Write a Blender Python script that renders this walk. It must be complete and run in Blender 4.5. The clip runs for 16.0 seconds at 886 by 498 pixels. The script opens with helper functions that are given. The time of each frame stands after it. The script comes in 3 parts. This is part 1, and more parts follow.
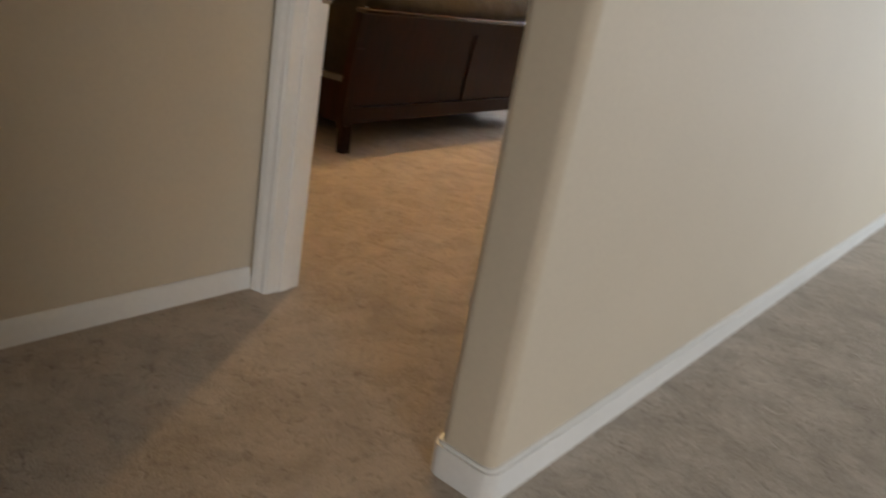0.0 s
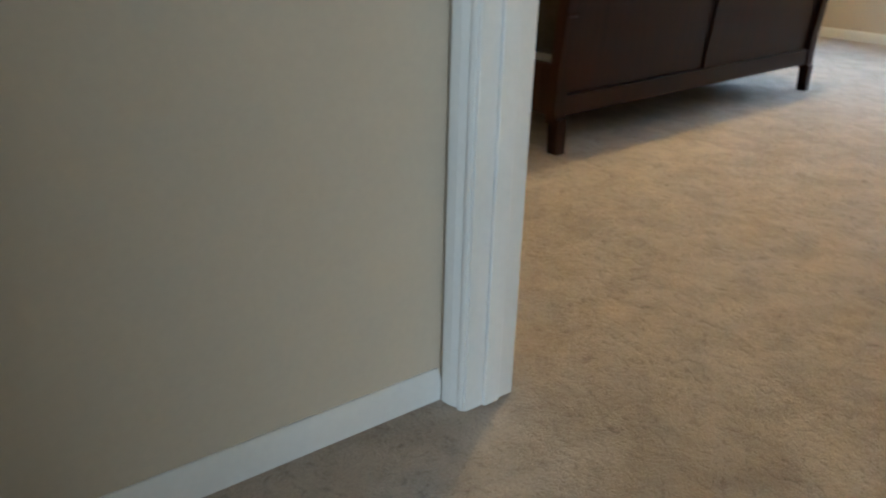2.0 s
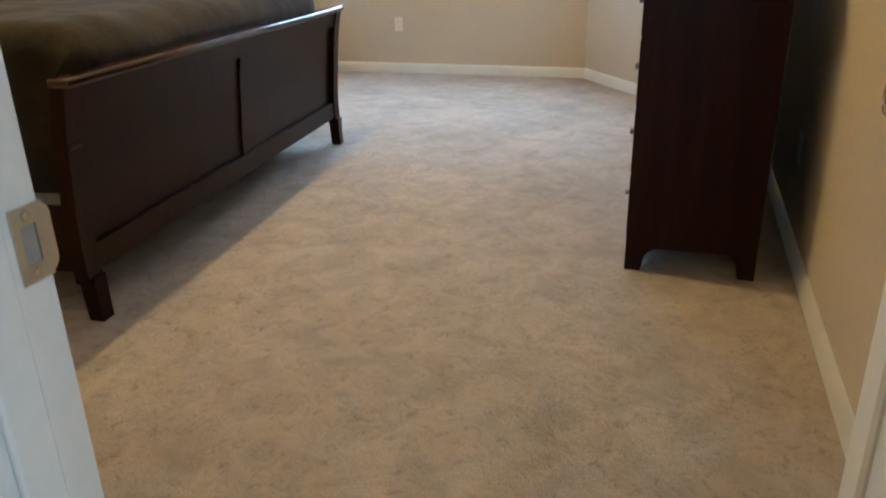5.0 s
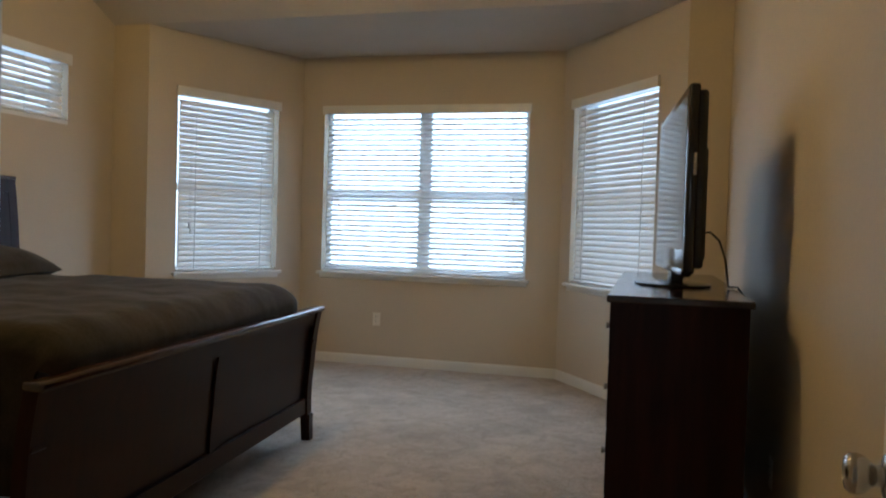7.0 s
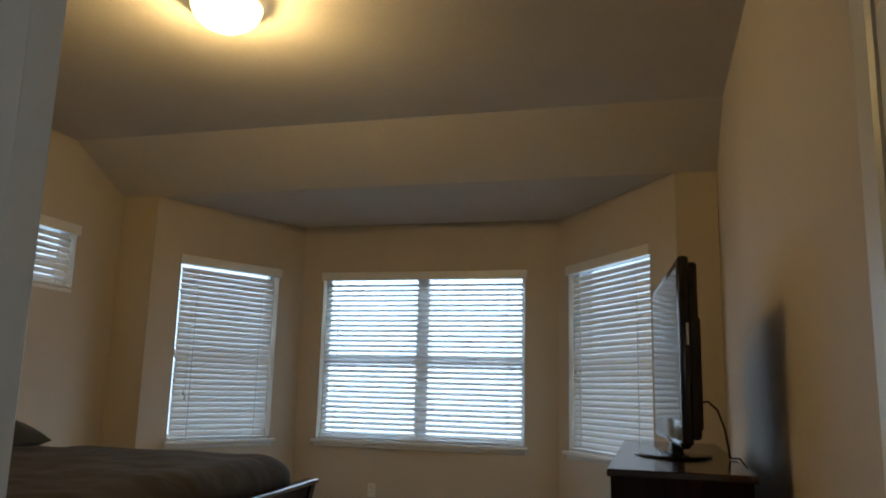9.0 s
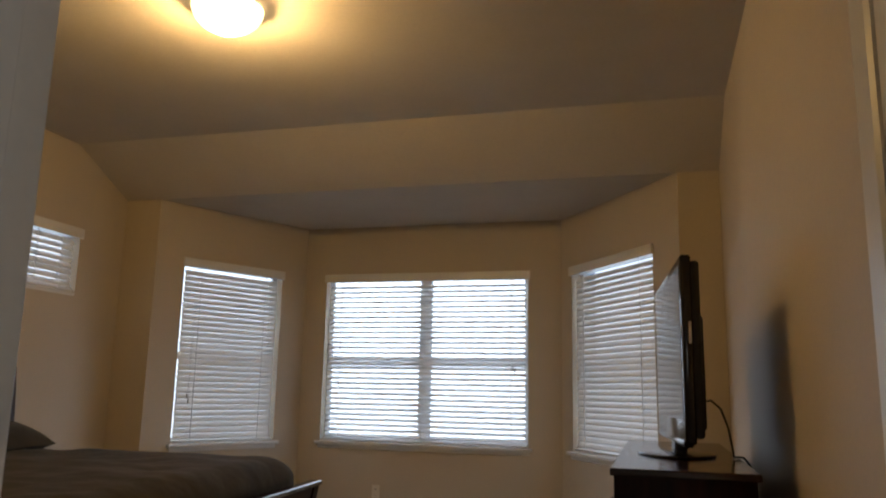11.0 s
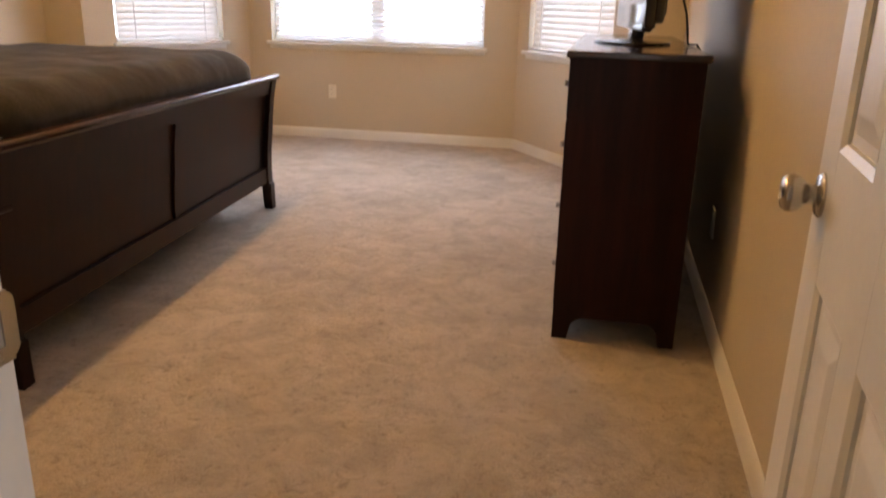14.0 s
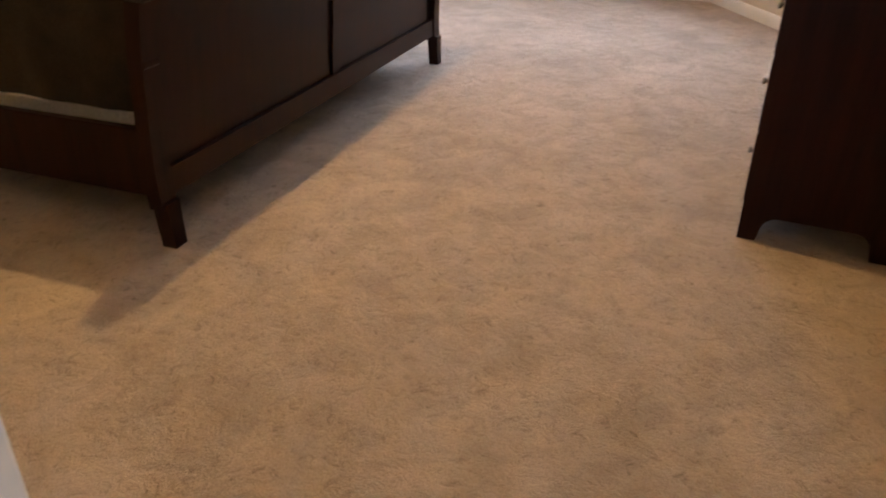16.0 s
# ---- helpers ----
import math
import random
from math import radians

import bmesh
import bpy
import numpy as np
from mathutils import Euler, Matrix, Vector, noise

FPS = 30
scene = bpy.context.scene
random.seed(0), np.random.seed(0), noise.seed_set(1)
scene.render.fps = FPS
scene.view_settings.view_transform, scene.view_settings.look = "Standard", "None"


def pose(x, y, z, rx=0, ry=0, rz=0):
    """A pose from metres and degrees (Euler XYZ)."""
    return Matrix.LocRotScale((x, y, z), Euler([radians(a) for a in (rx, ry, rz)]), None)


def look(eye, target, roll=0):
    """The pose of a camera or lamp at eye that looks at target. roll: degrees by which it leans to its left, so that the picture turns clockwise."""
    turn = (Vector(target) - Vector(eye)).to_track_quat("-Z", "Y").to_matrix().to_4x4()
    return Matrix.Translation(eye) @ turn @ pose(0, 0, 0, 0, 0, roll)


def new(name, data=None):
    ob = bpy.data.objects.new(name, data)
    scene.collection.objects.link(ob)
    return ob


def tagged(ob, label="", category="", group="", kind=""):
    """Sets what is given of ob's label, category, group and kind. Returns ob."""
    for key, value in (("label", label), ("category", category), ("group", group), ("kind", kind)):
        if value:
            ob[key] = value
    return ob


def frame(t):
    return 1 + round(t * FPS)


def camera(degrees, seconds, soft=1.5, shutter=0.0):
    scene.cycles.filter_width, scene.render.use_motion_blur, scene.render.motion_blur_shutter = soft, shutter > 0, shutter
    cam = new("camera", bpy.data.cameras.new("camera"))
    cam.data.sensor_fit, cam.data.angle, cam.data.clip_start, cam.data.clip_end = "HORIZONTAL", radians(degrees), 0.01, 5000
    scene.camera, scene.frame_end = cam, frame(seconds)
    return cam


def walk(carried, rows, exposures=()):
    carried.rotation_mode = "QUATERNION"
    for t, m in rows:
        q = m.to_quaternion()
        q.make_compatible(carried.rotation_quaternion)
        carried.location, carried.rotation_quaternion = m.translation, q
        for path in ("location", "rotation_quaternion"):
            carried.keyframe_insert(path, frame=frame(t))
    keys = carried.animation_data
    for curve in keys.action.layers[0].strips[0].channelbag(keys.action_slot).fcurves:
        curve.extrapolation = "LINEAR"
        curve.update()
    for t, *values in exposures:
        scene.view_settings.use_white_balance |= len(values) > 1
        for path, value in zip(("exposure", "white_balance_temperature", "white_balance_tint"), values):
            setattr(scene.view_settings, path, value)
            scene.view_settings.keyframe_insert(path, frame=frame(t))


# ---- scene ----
cam = camera(59.8, 16.0, soft=1.9, shutter=0.4)
PATH = [
    (0, (1.699, -1.558, 1.038), (0.583, -0.045, 0.356), 10.2),
    (0.5, (1.524, -1.41, 1.008), (0.187, -0.057, 0.39), 9.5),
    (1, (1.314, -1.24, 1.006), (-0.179, -0.081, 0.351), 8.0),
    (1.5, (1.165, -1.078, 0.907), (-0.407, -0.036, 0.243), 3.3),
    (2, (1.001, -0.958, 0.929), (-0.451, 0.159, 0.131), 1.5),
    (2.5, (0.91, -0.885, 0.982), (-0.341, 0.399, 0.096), -3.0),
    (3, (0.794, -0.808, 1.037), (-0.213, 0.633, 0.084), -2.6),
    (5.3, (0.465, -0.44, 1.167), (-0.07, 1.363, 0.486), -0.9),
    (5.5, (0.467, -0.466, 1.192), (-0.073, 1.363, 0.589), -0.5),
    (6, (0.456, -0.461, 1.203), (-0.086, 1.425, 0.813), 0.8),
    (6.5, (0.457, -0.462, 1.224), (-0.088, 1.45, 1.011), 1.4),
    (7, (0.47, -0.465, 1.24), (-0.049, 1.466, 1.187), 1.7),
    (7.5, (0.477, -0.481, 1.25), (-0.036, 1.45, 1.314), 1.8),
    (8, (0.477, -0.48, 1.272), (-0.036, 1.446, 1.438), 1.4),
    (8.5, (0.481, -0.496, 1.266), (-0.034, 1.414, 1.555), 1.8),
    (8.7, (0.483, -0.502, 1.272), (-0.032, 1.401, 1.61), 1.6),
    (10.8, (0.488, -0.524, 1.268), (-0.029, 1.365, 1.67), 1.3),
    (11, (0.491, -0.504, 1.265), (-0.033, 1.391, 1.632), 1.2),
    (11.5, (0.491, -0.478, 1.263), (-0.038, 1.433, 1.519), 0.8),
    (12, (0.483, -0.482, 1.241), (-0.044, 1.442, 1.369), 0.9),
    (12.5, (0.481, -0.468, 1.238), (-0.035, 1.464, 1.203), 0.4),
    (13, (0.485, -0.435, 1.224), (-0.009, 1.492, 1.002), 0.3),
    (13.5, (0.474, -0.5, 1.196), (0.043, 1.408, 0.774), 0.7),
    (14, (0.47, -0.501, 1.176), (0.093, 1.367, 0.567), 1.4),
    (14.5, (0.483, -0.398, 1.181), (0.107, 1.389, 0.366), 0.4),
    (15, (0.445, -0.337, 1.132), (-0.02, 1.372, 0.202), 0.3),
    (15.5, (0.463, -0.232, 1.177), (-0.185, 1.41, 0.237), -1.5),
    (16, (0.411, -0.218, 1.156), (-0.322, 1.373, 0.192), 0.3),
]
EXPOSE = [
    (0.0, 0.12, 6300, 12), (0.5, 0.3, 5650, 6), (1.0, 0.44, 5150, 2), (1.5, 0.48, 5000, 0), (2.0, 0.48, 4850, -2), (3.0, 0.46, 4800, -2), (5.5, 0.36, 4800, 1), (6.0, 0.22, 4880, 2),
    (6.5, -0.15, 4930, 3), (7.0, -0.9, 5120, 2), (7.5, -1.25, 5170, 1), (8.5, -1.5, 5200, 0), (11.0, -1.4, 5950, 10), (12.0, -1.35, 6500, 18),
    (12.5, -1.3, 6650, 21), (13.0, -0.95, 6650, 21), (13.5, -0.4, 6600, 21), (14.0, 0.18, 6400, 20), (14.5, 0.3, 6250, 19), (15.5, 0.3, 6100, 19), (16.0, 0.32, 5900, 18),
]
walk(cam, [(t, look(e, g, r)) for t, e, g, r in PATH],
     exposures=EXPOSE)

# ---- world, daylight and lamps ----
world = bpy.data.worlds.new("sky")
scene.world = world
world.use_nodes = True
wn = world.node_tree.nodes
sky = wn.new("ShaderNodeTexSky")
sky.sky_type, sky.sun_disc = "NISHITA", False
sky.sun_elevation, sky.sun_rotation = radians(48), radians(165)
world.node_tree.links.new(sky.outputs[0], wn["Background"].inputs[0])
wn["Background"].inputs[1].default_value = 0.15

SUN = bpy.data.lights.new("sun", "SUN")
SUN.energy, SUN.angle, SUN.color = 3.0, radians(0.5), (1.0, 0.95, 0.88)
new("sun", SUN).matrix_world = look((0.5, -2.2, 3.0), (0, 0, 0))


def window_light(name, centre, towards, w, h, power, color):
    d = bpy.data.lights.new(name, "AREA")
    d.shape, d.size, d.size_y, d.energy, d.color = "RECTANGLE", w, h, power, color
    new(name, d).matrix_world = look(centre, towards)


DAY = (0.76, 0.865, 0.98)
window_light("bay_window_daylight", (-1.52, 6.21, 1.62), (-1.52, 0, 1.62), 2.15, 1.70, 122, DAY)
window_light("bay_window_daylight", (-3.17, 5.47, 1.62), (-1.4, 4.54, 1.62), 1.10, 1.65, 42, DAY)
window_light("bay_window_daylight", (0.345, 5.48, 1.62), (-1.4, 4.246, 1.62), 1.10, 1.65, 36, DAY)
window_light("small_window_daylight", (-3.81, 3.85, 2.17), (0, 3.85, 1.6), 0.76, 0.42, 7, DAY)
# Unseen lights added in the loft to brighten the hall and wall end.
window_light("added_loft_light", (9.43, -4.6, 1.45), (0, -4.6, 1.3), 2.4, 1.45, 280, (1.0, 0.97, 0.92))
window_light("added_loft_light", (4.0, 5.95, 1.45), (4.0, 0, 1.3), 2.0, 1.45, 180, (0.80, 0.91, 1.0))
window_light("added_loft_light", (1.6, -8.05, 1.5), (1.6, 0, 1.3), 1.7, 1.4, 40, (1.0, 0.97, 0.92))

BULB = bpy.data.lights.new("ceiling_bulb", "POINT")
BULB.energy, BULB.color, BULB.shadow_soft_size = 128, (1.0, 0.585, 0.195), 0.035
new("ceiling_bulb", BULB).location = (-1.41, 2.47, 2.850)


# ---- materials ----
def material(name, rough=0.6, metal=0.0):
    m = bpy.data.materials.new(name)
    m.use_nodes = True
    b = m.node_tree.nodes["Principled BSDF"]
    b.inputs["Roughness"].default_value, b.inputs["Metallic"].default_value = rough, metal
    return m, m.node_tree.nodes, m.node_tree.links, b


def coords(n, l, stretch=(1, 1, 1)):
    tc, mp = n.new("ShaderNodeTexCoord"), n.new("ShaderNodeMapping")
    l.new(tc.outputs["Object"], mp.inputs[0])
    mp.inputs["Scale"].default_value = stretch
    return mp.outputs[0]


def noise_tex(n, l, vec, scale, detail=4, rough=0.55):
    t = n.new("ShaderNodeTexNoise")
    t.inputs["Scale"].default_value, t.inputs["Detail"].default_value = scale, detail
    t.inputs["Roughness"].default_value = rough
    l.new(vec, t.inputs["Vector"])
    return t.outputs[0]


def ramp(n, l, fac, c0, c1, p0=0.3, p1=0.7):
    r = n.new("ShaderNodeValToRGB")
    r.color_ramp.elements[0].position, r.color_ramp.elements[1].position = p0, p1
    r.color_ramp.elements[0].color, r.color_ramp.elements[1].color = (*c0, 1), (*c1, 1)
    l.new(fac, r.inputs[0])
    return r.outputs[0]


def mix(n, l, a, b, fac, mode="MIX"):
    m = n.new("ShaderNodeMix")
    m.data_type, m.blend_type = "RGBA", mode
    if isinstance(fac, float):
        m.inputs[0].default_value = fac
    else:
        l.new(fac, m.inputs[0])
    l.new(a, m.inputs[6])
    l.new(b, m.inputs[7])
    return m.outputs[2]


def bump(n, l, b, height, strength, distance, prior=None):
    k = n.new("ShaderNodeBump")
    k.inputs["Strength"].default_value, k.inputs["Distance"].default_value = strength, distance
    l.new(height, k.inputs["Height"])
    if prior:
        l.new(prior, k.inputs["Normal"])
    l.new(k.outputs[0], b.inputs["Normal"])
    return k.outputs[0]


def surface(name, c0, c1, rough, scale, fine, strength, distance, metal=0.0, stretch=(1, 1, 1)):
    """Two-scale colour variation between c0 and c1, with a fine relief."""
    m, n, l, b = material(name, rough, metal)
    v = coords(n, l, stretch)
    a = noise_tex(n, l, v, scale, 5)
    f = noise_tex(n, l, v, fine, 3)
    big = ramp(n, l, a, c0, c1)
    small = ramp(n, l, f, (0.975, 0.975, 0.975), (1.02, 1.02, 1.02))
    l.new(mix(n, l, big, small, 1.0, "MULTIPLY"), b.inputs["Base Color"])
    bump(n, l, b, f, strength, distance)
    return m


def carpet_material():
    m, n, l, b = material("beige_carpet", 0.95)
    v = coords(n, l)

    def swirl(scale, detail, distortion, rough=0.6):
        t = n.new("ShaderNodeTexNoise")
        for key, value in (("Scale", scale), ("Detail", detail), ("Distortion", distortion), ("Roughness", rough)):
            t.inputs[key].default_value = value
        l.new(v, t.inputs["Vector"])
        return t.outputs[0]

    patch = ramp(n, l, swirl(1.8, 4, 0.3), (0.405, 0.347, 0.282), (0.490, 0.424, 0.350), 0.35, 0.65)
    marks = ramp(n, l, swirl(6.5, 6, 0.9, 0.68), (0.86, 0.85, 0.84), (1.11, 1.11, 1.11), 0.36, 0.62)
    tuft = swirl(170, 3, 0.2, 0.7)
    tone = ramp(n, l, tuft, (0.84, 0.83, 0.82), (1.12, 1.12, 1.12), 0.3, 0.7)
    lay = swirl(24, 5, 1.6, 0.72)
    # Dark flecks put the small shadows between pile clumps into the colour.
    clump_shade = ramp(n, l, lay, (0.62, 0.60, 0.58), (1.03, 1.03, 1.03), 0.30, 0.46)
    c = mix(n, l, mix(n, l, patch, marks, 1.0, "MULTIPLY"), mix(n, l, tone, clump_shade, 1.0, "MULTIPLY"), 1.0, "MULTIPLY")
    l.new(c, b.inputs["Base Color"])
    k = bump(n, l, b, swirl(11, 5, 0.8), 0.5, 0.02)
    k = bump(n, l, b, lay, 0.7, 0.014, k)
    bump(n, l, b, tuft, 0.7, 0.006, k)
    b.inputs["Sheen Weight"].default_value = 0.15
    b.inputs["Specular IOR Level"].default_value = 0.1
    return m


def wood_material(name, c0, c1, rough, gloss=0.12):
    m, n, l, b = material(name, rough)
    v = coords(n, l, (7, 7, 0.6))
    g = noise_tex(n, l, v, 3.0, 6, 0.65)
    fine = noise_tex(n, l, v, 18, 4, 0.6)
    grain = ramp(n, l, g, c0, c1, 0.32, 0.68)
    pores = ramp(n, l, fine, (0.9, 0.9, 0.9), (1.05, 1.05, 1.05))
    l.new(mix(n, l, grain, pores, 1.0, "MULTIPLY"), b.inputs["Base Color"])
    bump(n, l, b, fine, 0.02, 0.0006)
    b.inputs["Specular IOR Level"].default_value = gloss
    r = n.new("ShaderNodeMapRange")
    r.inputs[3].default_value, r.inputs[4].default_value = rough - 0.06, rough + 0.1
    l.new(g, r.inputs[0])
    l.new(r.outputs[0], b.inputs["Roughness"])
    return m


def fabric_material(name, c0, c1):
    m, n, l, b = material(name, 0.9)
    v = coords(n, l)
    big = ramp(n, l, noise_tex(n, l, v, 5, 4, 0.6), c0, c1, 0.35, 0.65)
    pile = noise_tex(n, l, v, 140, 3)
    l.new(mix(n, l, big, ramp(n, l, pile, (0.8, 0.8, 0.8), (1.15, 1.15, 1.15)), 1.0, "MULTIPLY"), b.inputs["Base Color"])
    k = bump(n, l, b, noise_tex(n, l, v, 9, 3), 0.35, 0.02)
    bump(n, l, b, pile, 0.4, 0.002, k)
    b.inputs["Sheen Weight"].default_value, b.inputs["Sheen Roughness"].default_value = 0.12, 0.4
    b.inputs["Sheen Tint"].default_value = (0.75, 0.68, 0.55, 1)
    b.inputs["Specular IOR Level"].default_value = 0.15
    return m


def glass_material():
    m, n, l, b = material("window_glass", 0.02)
    b.inputs["Transmission Weight"].default_value, b.inputs["IOR"].default_value = 1.0, 1.1
    return m


def glow_material(name, color, strength):
    m, n, l, b = material(name, 0.4)
    b.inputs["Base Color"].default_value = (0.9, 0.85, 0.75, 1)
    b.inputs["Emission Color"].default_value, b.inputs["Emission Strength"].default_value = (*color, 1), strength
    return m


def slat_material():
    m, n, l, b = material("white_slat", 0.45)
    v = coords(n, l)
    l.new(ramp(n, l, noise_tex(n, l, v, 6, 3), (0.78, 0.78, 0.77), (0.84, 0.84, 0.83)), b.inputs["Base Color"])
    tr = n.new("ShaderNodeBsdfTranslucent")
    tr.inputs[0].default_value = (0.75, 0.78, 0.8, 1)
    ms = n.new("ShaderNodeMixShader")
    ms.inputs[0].default_value = 0.04
    l.new(b.outputs[0], ms.inputs[1])
    l.new(tr.outputs[0], ms.inputs[2])
    l.new(ms.outputs[0], n["Material Output"].inputs[0])
    return m


PAINT = surface("beige_wall_paint", (0.500, 0.436, 0.335), (0.530, 0.463, 0.358), 0.7, 1.3, 70, 0.10, 0.002)
CEIL = surface("ceiling_paint", (0.50, 0.465, 0.41), (0.54, 0.505, 0.45), 0.85, 2.0, 45, 0.3, 0.005)
WHITE = surface("white_trim_paint", (0.66, 0.655, 0.63), (0.72, 0.715, 0.69), 0.38, 3.0, 60, 0.08, 0.001)
VINYL = surface("white_vinyl", (0.74, 0.75, 0.75), (0.80, 0.81, 0.81), 0.4, 4.0, 80, 0.03, 0.001)
CARPET = carpet_material()
WOOD = wood_material("dark_cherry_wood", (0.011, 0.0034, 0.0019), (0.027, 0.0075, 0.0036), 0.32)
POLISHED = wood_material("polished_cherry_wood", (0.014, 0.0042, 0.0024), (0.034, 0.0092, 0.0046), 0.13, 0.8)
SPREAD = fabric_material("olive_brown_fleece", (0.021, 0.0168, 0.0108), (0.041, 0.033, 0.022))
SHEET = fabric_material("white_cotton", (0.68, 0.67, 0.64), (0.76, 0.75, 0.72))
NICKEL = surface("satin_nickel", (0.50, 0.48, 0.45), (0.60, 0.58, 0.55), 0.24, 8, 120, 0.03, 0.0005, 1.0)
PEWTER = surface("pewter_metal", (0.26, 0.25, 0.235), (0.36, 0.35, 0.33), 0.34, 8, 120, 0.03, 0.0005, 1.0)
BLACK = surface("glossy_black_plastic", (0.012, 0.012, 0.014), (0.018, 0.018, 0.020), 0.12, 5, 150, 0.02, 0.0005)
DULL = surface("matt_black_plastic", (0.016, 0.016, 0.017), (0.026, 0.026, 0.027), 0.5, 6, 180, 0.15, 0.001)
SCREEN = surface("dark_screen_glass", (0.022, 0.024, 0.027), (0.026, 0.028, 0.031), 0.08, 2, 60, 0.0, 0.001)
BARE = surface("bare_mortice", (0.20, 0.19, 0.175), (0.27, 0.255, 0.235), 0.7, 20, 120, 0.2, 0.001)
PLATE = surface("ivory_plastic", (0.66, 0.62, 0.53), (0.72, 0.68, 0.58), 0.4, 6, 90, 0.03, 0.001)
SLOT = surface("dark_slot", (0.03, 0.028, 0.025), (0.05, 0.045, 0.04), 0.7, 6, 90, 0.03, 0.001)
SLAT = slat_material()
GLASS = glass_material()
DOME = glow_material("lit_frosted_glass", (1.0, 0.66, 0.28), 14)
GRASS = surface("lawn_grass", (0.05, 0.09, 0.03), (0.09, 0.13, 0.045), 0.9, 3, 60, 0.6, 0.03)
SIDING = surface("pale_siding", (0.50, 0.47, 0.42), (0.58, 0.55, 0.49), 0.7, 1.5, 40, 0.2, 0.004)
SHINGLE = surface("grey_roof_shingle", (0.20, 0.19, 0.18), (0.30, 0.28, 0.26), 0.85, 2, 30, 0.5, 0.01)


# ---- mesh helpers ----
def shape(bm, lo, hi, bevel=0.0, segments=2, m=None):
    """Adds a box between two corners, its edges rounded."""
    c = [(a + b) / 2 for a, b in zip(lo, hi)]
    s = [abs(b - a) for a, b in zip(lo, hi)]
    made = bmesh.ops.create_cube(bm, size=1, matrix=Matrix.Translation(c) @ Matrix.Diagonal((*s, 1)))["verts"]
    if bevel:
        edges = list({e for v in made for e in v.link_edges})
        out = bmesh.ops.bevel(bm, geom=edges, offset=bevel, segments=segments, affect="EDGES", profile=0.5)
        made = list({v for f in out["faces"] for v in f.verts} | {v for v in made if v.is_valid})
    if m is not None:
        bmesh.ops.transform(bm, matrix=m, verts=made)
    return bm


def box(lo, hi, bevel=0.0, segments=2):
    return shape(bmesh.new(), lo, hi, bevel, segments)


def prism(bm, outline, axis, a, b):
    """Extrudes a closed outline of 2D points along an axis from a to b."""
    def at(p, d):
        return {"x": (d, p[0], p[1]), "y": (p[0], d, p[1]), "z": (p[0], p[1], d)}[axis]
    lo = [bm.verts.new(at(p, a)) for p in outline]
    hi = [bm.verts.new(at(p, b)) for p in outline]
    k = len(outline)
    for i in range(k):
        bm.faces.new((lo[i], lo[(i + 1) % k], hi[(i + 1) % k], hi[i]))
    bm.faces.new(lo[::-1])
    bm.faces.new(hi)
    bmesh.ops.recalc_face_normals(bm, faces=bm.faces[:])
    return bm


def lathe(bm, profile, m=None, steps=28):
    """Turns a profile of (radius, height) about z."""
    m = m or Matrix()
    rings = [[bm.verts.new(m @ Vector((r * math.cos(6.28318 * i / steps), r * math.sin(6.28318 * i / steps), h)))
              for i in range(steps)] for r, h in profile]
    for p, q in zip(rings, rings[1:]):
        for i in range(steps):
            bm.faces.new((p[i], p[(i + 1) % steps], q[(i + 1) % steps], q[i]))
    bm.faces.new(rings[0][::-1])
    bm.faces.new(rings[-1])
    bmesh.ops.recalc_face_normals(bm, faces=bm.faces[:])
    return bm


def tube(bm, pts, r, steps=8):
    pts = [Vector(p) for p in pts]
    rings = []
    for i, p in enumerate(pts):
        d = (pts[min(i + 1, len(pts) - 1)] - pts[max(i - 1, 0)]).normalized()
        q = d.to_track_quat("Z", "Y")
        rings.append([bm.verts.new(p + q @ Vector((r * math.cos(6.28318 * k / steps), r * math.sin(6.28318 * k / steps), 0)))
                      for k in range(steps)])
    for p, q in zip(rings, rings[1:]):
        for i in range(steps):
            bm.faces.new((p[i], p[(i + 1) % steps], q[(i + 1) % steps], q[i]))
    bm.faces.new(rings[0][::-1])
    bm.faces.new(rings[-1])
    bmesh.ops.recalc_face_normals(bm, faces=bm.faces[:])
    return bm


def finish(name, bm, mat, smooth=False):
    me = bpy.data.meshes.new(name)
    if smooth:
        for f in bm.faces:
            f.smooth = True
        for e in bm.edges:
            e.smooth = len(e.link_faces) == 2 and e.calc_face_angle(0) < 0.7
    bm.to_mesh(me)
    bm.free()
    me.materials.append(mat)
    return new(name, me)


def part(name, bm, mat, parent, label="", smooth=False):
    ob = finish(name, bm, mat, smooth)
    ob.parent = parent
    return tagged(ob, label)


def thing(name, m, label, category, group="", kind=""):
    ob = new(name)
    ob.matrix_basis = m
    ob.empty_display_size = 0.1
    return tagged(ob, label, category, group, kind)


def structure(name, bm, mat, label, category, smooth=False):
    return tagged(finish(name, bm, mat, smooth), label, category, kind="structure")


